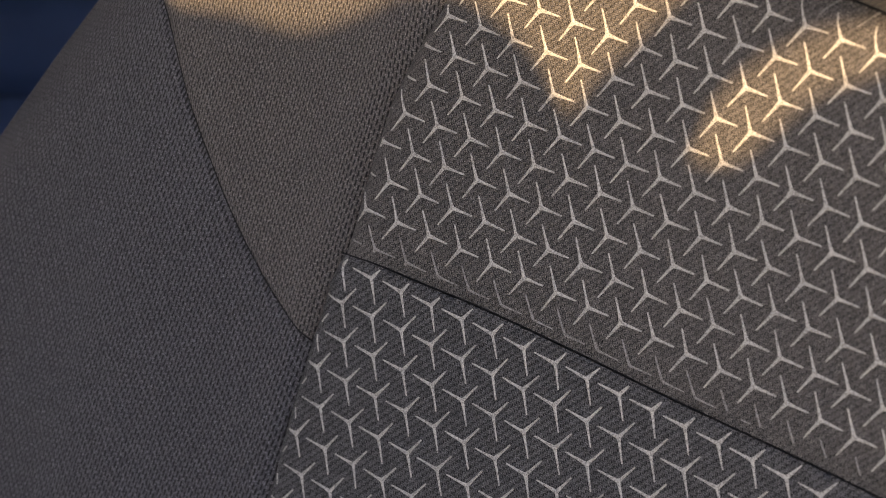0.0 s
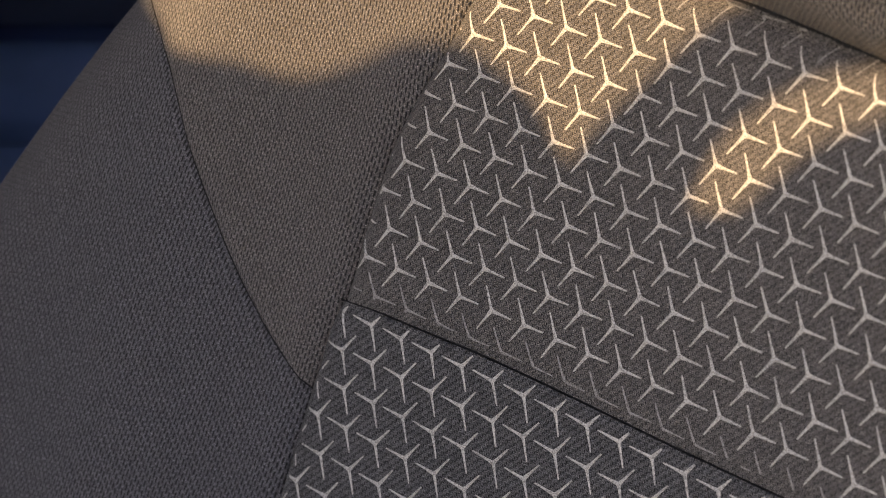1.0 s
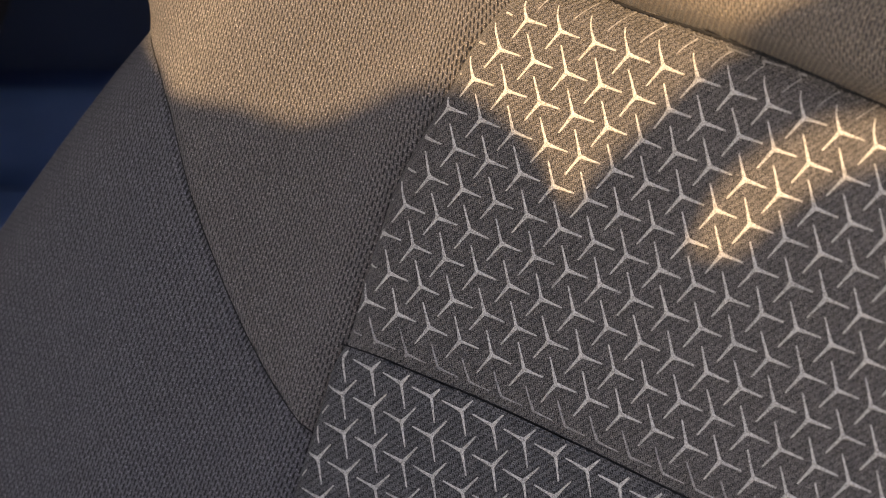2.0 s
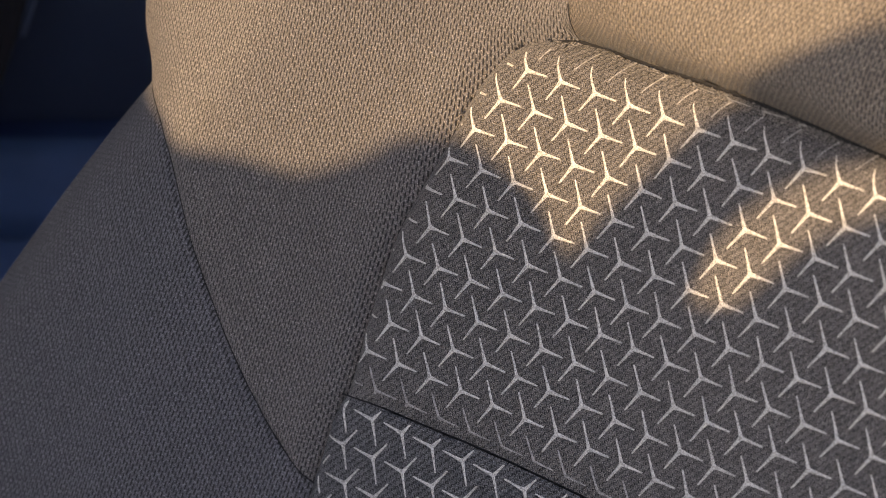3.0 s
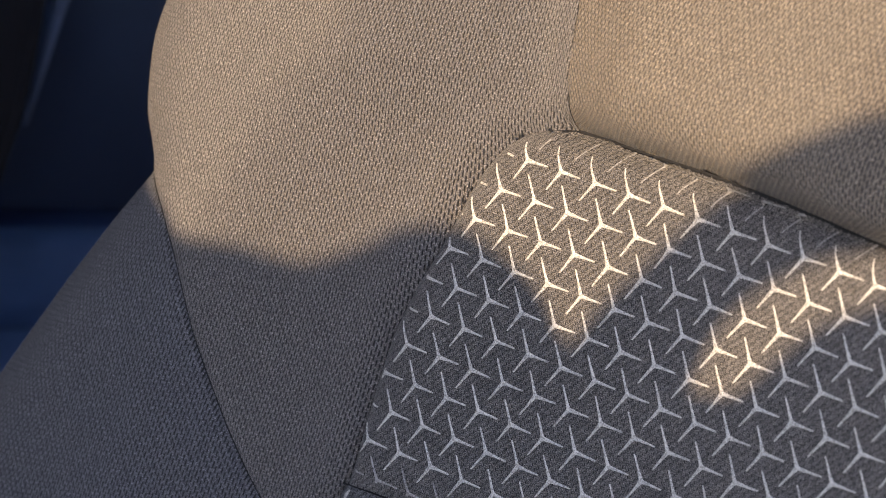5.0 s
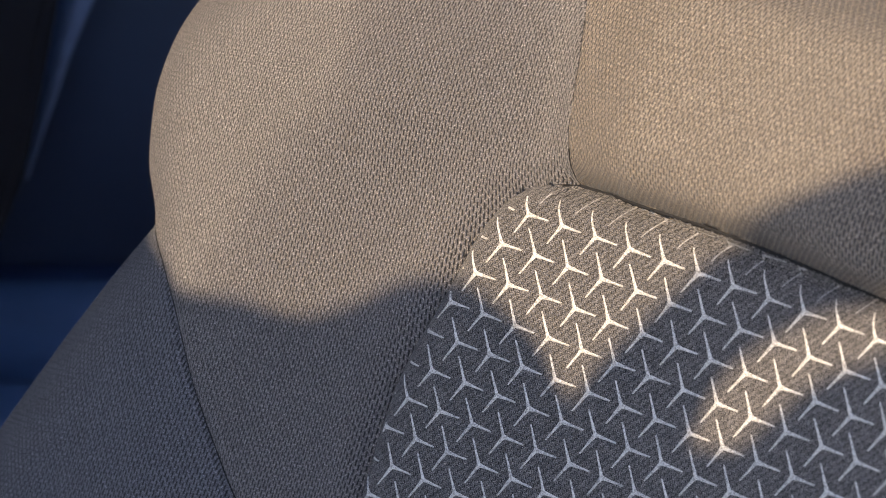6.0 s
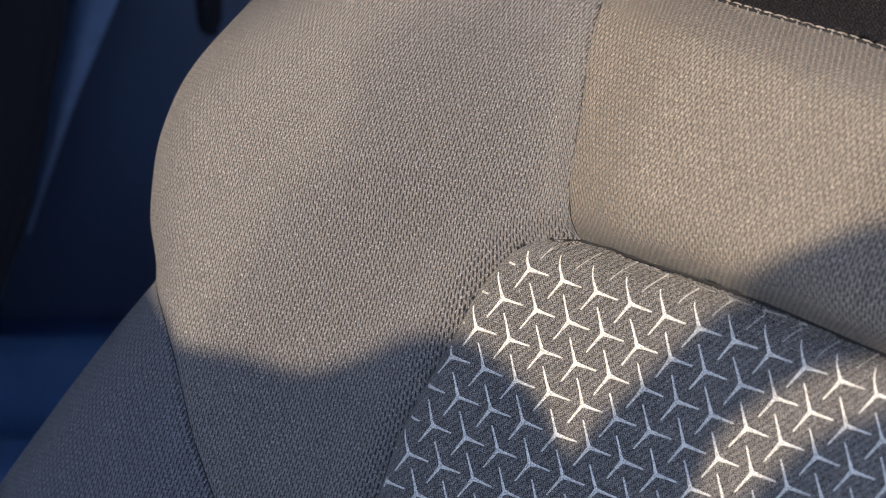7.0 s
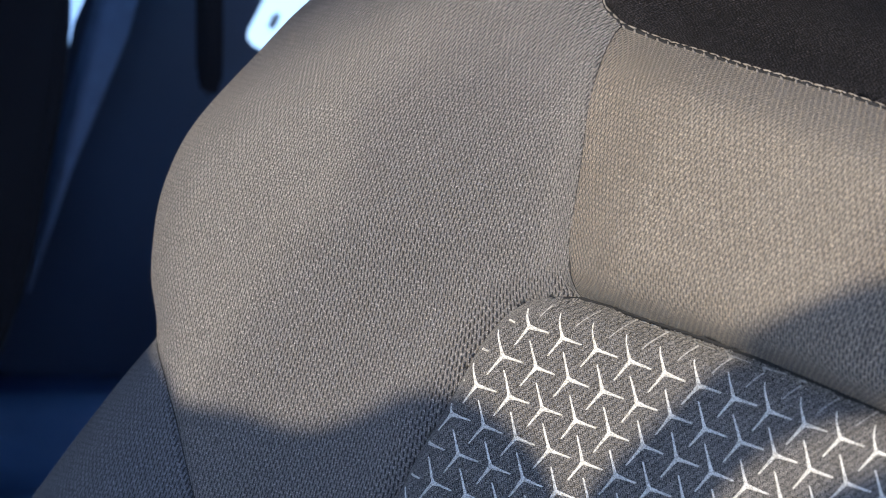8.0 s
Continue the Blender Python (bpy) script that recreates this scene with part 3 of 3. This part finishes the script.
def fuzz(line, owner, count, near, far):
    """Loose fibre ends that stand out of the cloth along its rim."""
    run = np.r_[0, np.cumsum(np.hypot(*np.diff(line, axis=0).T))]
    s = np.random.uniform(2, run[-1] - 2, count)
    p = np.c_[np.interp(s, run, line[:, 0]), np.interp(s, run, line[:, 1])]
    t = np.c_[np.interp(s + 1, run, line[:, 0]), np.interp(s + 1, run, line[:, 1])] - p
    t /= np.hypot(*t.T)[:, None]
    p = p + np.c_[t[:, 1], -t[:, 0]] * np.random.uniform(near, far, count)[:, None]
    slope_u = (base(p + [0.5, 0]) - base(p - [0.5, 0]))
    slope_v = (base(p + [0, 0.5]) - base(p - [0, 0.5]))
    n = np.c_[-slope_u, -np.ones(count), -slope_v]
    n /= np.linalg.norm(n, axis=1)[:, None]
    way = n + np.random.uniform(-0.8, 0.8, (count, 3))
    root = to_seat(p, base(p) - 0.1)
    tip = root + way * np.random.uniform(0.0002, 0.00055, count)[:, None]
    side_way = np.cross(way, np.random.normal(size=(count, 3)))
    side_way *= 0.000018 / np.linalg.norm(side_way, axis=1)[:, None]
    v = np.stack([root - side_way, root + side_way, tip], 1).reshape(-1, 3)
    return part("fuzz", v, np.arange(3 * count).reshape(-1, 3), FIBRE, owner, "fine loose fibres")


fuzz(OUTLINE[LOW_END:TOP_END], bolster, 3500, 3, 26)
fuzz(low_outline, side, 2500, 3, 18)

# ---- the stars woven into the insert ----
def star_rows(c, turn, arm):
    """Cross-sections of one star's three tapering arms."""
    rows = []
    for k in range(3):
        ang = turn + k * 2 * math.pi / 3 + random.uniform(-0.03, 0.03)
        d, s = np.array([math.cos(ang), math.sin(ang)]), np.array([-math.sin(ang), math.cos(ang)])
        length = arm * random.uniform(0.95, 1.05)
        for t in np.linspace(0.0, 1.0, 8):
            w = (0.48 * (1 - t) ** 2.4 + 0.36) * random.uniform(0.9, 1.1) * (0.75 if t == 1 else 1)
            mid = c + d * length * t
            rows.append((mid - s * w, mid, mid + s * w))
    return rows


def star_field(coefficients, turn, arm, poly, folds, parent, keep):
    """Raised stars on the panel's lattice, cut off where the panel ends."""
    c, rim = np.array(coefficients), np.vstack([poly, poly[:1]])
    at = np.array([np.array([1, i, j, i * i, i * j, j * j]) @ c for i in range(-4, 24) for j in range(-8, 12)])
    at = at[[keep(*p) for p in at]]
    at = at[inside(at, poly) | (gap(at, rim) < arm - 1)]
    rows = np.array([star_rows(p, turn, arm) for p in at])
    flat = rows.reshape(-1, 2)
    deep = [folds[0][0]] + ([folds[2][0]] if len(folds) == 4 else [])
    reach = (9, 16) if len(deep) > 1 else (3,)
    # arms narrow and flatten towards the seams
    fade = np.min([smooth(gap(flat, line) / r) for line, r in zip(deep, reach)], axis=0)
    mid = np.repeat(flat[1::3], 3, axis=0)
    flat = mid + (flat - mid) * (0.50 + 0.50 * fade)[:, None]
    h = height(flat, folds) + np.tile([0.03, 1.0, 0.03], len(flat) // 3) * (0.04 + 0.48 * fade)
    spots = to_seat(flat, h).reshape(len(at), 24, 3, 3)
    sides = np.minimum(gap(flat, folds[1][0]), gap(flat, folds[-1][0]))
    if len(deep) > 1:
        sides = np.minimum(sides, gap(flat, deep[1]) + 1.5)
    sides = np.minimum(sides, gap(flat, deep[0]) + (-1.2 if len(deep) > 1 else 2.0))
    good = (inside(flat, poly) & (gap(flat, rim) > 0.5) & (sides > 2.4)).reshape(len(at), 24, 3).all(2)
    # stars by the top fold and cross seam take the shade-darkened thread
    dimmed = np.minimum(gap(at, deep[-1]), gap(at, deep[0]) + 2.5) < 11 if len(deep) > 1 else np.zeros(len(at), bool)
    for place, ok, dim in zip(spots, good, dimmed):
        faces = []
        for i in range(23):
            if i % 8 != 7 and ok[i] and ok[i + 1]:
                faces += [(3 * i + 1, 3 * i + 4, 3 * i + 3, 3 * i), (3 * i + 2, 3 * i + 5, 3 * i + 4, 3 * i + 1)]
        if faces:
            used = sorted({k for f in faces for k in f})
            number = {k: i for i, k in enumerate(used)}
            part("star_motif", place.reshape(-1, 3)[used], [[number[k] for k in f] for f in faces], SHADED_MOTIF if dim else MOTIF, parent)


star_field([(22.74, 81.27), (14.504, 0.714), (-7.503, -12.984), (-0.0566, -0.0325), (0.0433, 0.0128), (0.0383, -0.0059)],
           radians(2), 8.9, upper_poly, UPPER_FOLDS, upper, lambda u, v: -14 < v < 162 and u < 232)
star_field([(10.10, -5.69), (13.987, 0.571), (3.785, -12.863), (-0.0208, -0.0232), (-0.0081, -0.1035), (0.2579, -0.1155)],
           radians(58), 9.0, lower_poly, LOWER_FOLDS, lower, lambda u, v: v > -114 + 0.46 * u and u < 238)

# ---- what shades the seat: unseen plates, shaped to cast its shadows ----
def shade_thing(name, label, category, outline, out, thick, material):
    """A plate parallel to the backrest, out metres in front of it, drawn aside along the low sun's slant."""
    ob = tagged(new(name), label, category)
    ob.matrix_world = SEAT
    bm = slab([(x / 1000, z / 1000) for x, z in outline], thick, 0.0)
    bmesh.ops.translate(bm, vec=(-0.0682 * out, -out - thick / 2, -0.1863 * out), verts=bm.verts)
    bm_part("panel", bm, material, ob, flat=True)
    return ob


# outline worked back along the sun from the wanted shadow edge
edge = spline([(-10, 505), (78, 503), (130, 492), (145, 484), (160, 486), (172, 489), (184, 490), (194, 492), (204, 498), (213, 505), (221, 512), (228, 518), (248, 526), (268, 524), (288, 517), (303, 505),
               (320, 502), (347, 504), (371, 510), (381, 523), (394, 541), (409, 553), (429, 567), (470, 582)], 4)
front_thing = shade_thing("front_shade", "unseen dark plate cut to cast the seat's shadow edge", "car trim", np.vstack([edge, [(470, -1230), (-10, -1230)]]), 0.95, 0.02, PLASTIC)
# an added band that casts the dark strip between the two lit patches
a_line = spline([(308, 503), (316, 522), (323, 533), (336, 552), (351, 571), (376, 590), (393, 603), (404, 611), (428, 622), (470, 632)], 6)
b_line = spline([(355, 503), (357, 517), (360, 528), (366, 538), (374, 549), (391, 565), (412, 578), (436, 590), (470, 600)], 6)
bm = slab([(x / 1000, z / 1000) for x, z in np.vstack([a_line, b_line[::-1], [(354, 495), (308, 495)]])], 0.024, 0.0)
bmesh.ops.translate(bm, vec=(-0.0682 * 0.95, -0.962, -0.1863 * 0.95), verts=bm.verts)
bm_part("shade_band", bm, PLASTIC, front_thing, flat=True)
# an added far slab, out of view, whose soft shadow dims the seat's top
canopy = shade_thing("canopy", "unseen slab added to shade the seat's top softly", "canopy", [(600, 2600), (1100, 2590), (1220, 2600), (1285, 2656), (1345, 2708), (1400, 2706), (1460, 2692), (1560, 2668), (2100, 2600), (2100, 3600), (600, 3600)], 5.34, 0.08, PLASTIC)
canopy["kind"] = "structure"

# ---- behind the seat ----
def plate(name, label, category, corners, thick, material, kind="", edge=0.006):
    """A plate with rounded edges through corners given in the world, facing the seat's front."""
    p = [Vector(c) for c in corners]
    out = Vector((0, 0.88, -0.47)) * thick
    bm = bmesh.new()
    face = bm.faces.new([bm.verts.new(c) for c in p])
    got = bmesh.ops.extrude_face_region(bm, geom=[face])
    bmesh.ops.translate(bm, vec=out, verts=[g for g in got["geom"] if isinstance(g, bmesh.types.BMVert)])
    bmesh.ops.recalc_face_normals(bm, faces=bm.faces)
    bmesh.ops.bevel(bm, geom=list(bm.edges), offset=min(edge, thick * 0.3), segments=3 if edge < 0.01 else 8, affect="EDGES")
    return tagged(bm_part(name, bm, material), label, category, kind=kind)


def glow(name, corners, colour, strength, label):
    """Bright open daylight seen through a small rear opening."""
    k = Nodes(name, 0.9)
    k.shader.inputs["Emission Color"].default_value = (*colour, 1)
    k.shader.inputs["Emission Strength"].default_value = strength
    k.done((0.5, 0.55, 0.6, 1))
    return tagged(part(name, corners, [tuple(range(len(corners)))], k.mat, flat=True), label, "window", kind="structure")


plate("pillar_trim", "black plastic door pillar trim behind the seat", "car trim",
      [(-0.182, 1.375, 1.08), (-0.184, 1.344, 1.004), (-0.185, 1.332, 0.973), (-0.190, 1.317, 0.938), (-0.197, 1.301, 0.905), (-0.205, 1.282, 0.868), (-0.220, 1.26, 0.83), (-0.27, 1.218, 0.772),
       (-0.56, 1.21, 0.76), (-0.56, 1.375, 1.08)], 0.02, PILLAR)
plate("seat_belt", "blue-grey seat belt webbing hanging beside the pillar", "seat belt",
      [(-0.173, 1.470, 1.04), (-0.148, 1.470, 1.04), (-0.158, 1.439, 0.963), (-0.166, 1.427, 0.935), (-0.196, 1.396, 0.870), (-0.2175, 1.367, 0.814), (-0.220, 1.367, 0.814), (-0.209, 1.395, 0.870), (-0.189, 1.426, 0.936), (-0.181, 1.438, 0.963)], 0.003, STRAP)
rear_panel = tagged(new("rear_cabin_panel"), "dark navy moulded side panel of the rear cabin", "car trim")
for name, label, corners, thick, edge, material in (
        ("upper_panel", "smooth navy moulding", [(-0.9, 1.62, 1.10), (0.9, 1.62, 1.10), (0.9, 1.484, 0.702), (-0.9, 1.484, 0.702)], 0.03, 0.009, TRIM),
        ("lower_panel", "recessed darker moulding", [(-0.9, 1.53, 0.73), (0.9, 1.53, 0.73), (0.9, 1.46, 0.55), (-0.9, 1.46, 0.55)], 0.02, 0.006, LOW_TRIM)):
    ob = plate(name, label, "", corners, thick, material, edge=edge)
    ob.parent = rear_panel
bench = tagged(new("rear_bench"), "dark blue cloth rear bench seat in shade", "car seat")
for name, label, corners, thick, edge in (
        ("cushion", "dark blue cloth", [(-0.9, 1.40, 0.735), (0.9, 1.40, 0.735), (0.9, 1.18, 0.45), (-0.9, 1.18, 0.45)], 0.2, 0.055),
        ("bench_base", "dark seat base", [(-0.9, 1.36, 0.46), (0.9, 1.36, 0.46), (0.9, 1.36, 0.25), (-0.9, 1.36, 0.25)], 0.1, 0.02)):
    ob = plate(name, label, "", corners, thick, BENCH, edge=edge)
    ob.parent = bench
plate("grab_post", "black padded post behind the seat's shoulder", "car trim",
      [(-0.127, 1.60, 1.504), (-0.113, 1.60, 1.504), (-0.113, 1.385, 0.952), (-0.114, 1.376, 0.928), (-0.119, 1.373, 0.922), (-0.124, 1.373, 0.924), (-0.127, 1.378, 0.935)], 0.010, PILLAR)
glow("window_1", [(-0.188, 1.362, 0.997), (-0.176, 1.364, 0.997), (-0.179, 1.357, 0.981), (-0.184, 1.353, 0.971), (-0.188, 1.345, 0.953), (-0.191, 1.336, 0.932), (-0.192, 1.336, 0.932), (-0.189, 1.350, 0.966)],
     (0.45, 0.66, 1.0), 0.35, "slit of bright daylight beside the pillar")
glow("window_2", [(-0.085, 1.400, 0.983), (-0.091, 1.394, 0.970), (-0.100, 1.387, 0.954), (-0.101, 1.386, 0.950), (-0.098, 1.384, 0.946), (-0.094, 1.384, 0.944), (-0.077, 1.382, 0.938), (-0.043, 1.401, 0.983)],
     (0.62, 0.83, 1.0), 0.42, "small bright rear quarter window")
plate("window_latch", "grey latch on the small rear window", "latch", [(-0.087, 1.387, 0.964), (-0.083, 1.387, 0.964), (-0.087, 1.383, 0.955), (-0.091, 1.383, 0.955)], 0.006, LATCH)

# ---- the cabin, closed by unseen plain walls that hold back stray light ----
def block(name, lo, hi, material, label, category):
    bm = bmesh.new()
    bmesh.ops.create_cube(bm, size=1.0, matrix=Matrix.Translation((Vector(lo) + Vector(hi)) / 2) @ Matrix.Diagonal((*(Vector(hi) - Vector(lo)), 1)))
    bmesh.ops.bevel(bm, geom=list(bm.edges), offset=0.01, segments=2, affect="EDGES")
    return tagged(bm_part(name, bm, material), label, category, kind="structure")


block("wall_side", (-0.62, 0.98, 0.0), (-0.56, 2.3, 1.5), TRIM, "unseen plain dark wall that keeps sun off the rear cabin", "wall")
# added only to keep the sun off what lies behind the seat
block("wall_front", (-0.95, 0.57, 0.0), (-0.56, 0.63, 2.0), TRIM, "unseen plain dark panel that keeps sun off the background", "wall")
# two low walls added against light bounced from the ground
block("wall_door", (-1.06, -0.9, 0.0), (-1.0, 0.57, 1.05), PLASTIC, "unseen plain dark wall that blocks light from the ground", "wall")
block("wall_dashboard", (-1.0, -0.9, 0.0), (1.0, -0.84, 1.05), PLASTIC, "unseen plain dark wall in front that blocks light from the ground", "wall")
block("wall_far", (1.0, -0.84, 0.0), (1.06, 1.4, 1.3), BEIGE, "unseen plain beige wall that closes the far side", "wall")
block("wall_rear", (-0.56, 2.24, 0.0), (1.3, 2.3, 1.5), TRIM, "dark rear wall of the cabin", "wall")
# reaches forward to cut the sky light on the seat's top
block("ceiling", (-0.62, 0.66, 1.504), (1.3, 2.3, 1.55), TRIM, "unseen dark ceiling over the rear cabin that holds back the sky", "ceiling")
block("floor", (-1.3, -0.9, 0.004), (1.3, 2.3, 0.25), PLASTIC, "dark carpeted car floor", "floor")

# ---- the ground outside ----
part("ground", [(-400, -400, 0), (400, -400, 0), (400, 400, 0), (-400, 400, 0)], [(0, 1, 2, 3)], GROUND)
tagged(bpy.data.objects["ground"], "grey dry concrete ground around the car", "ground", kind="structure")
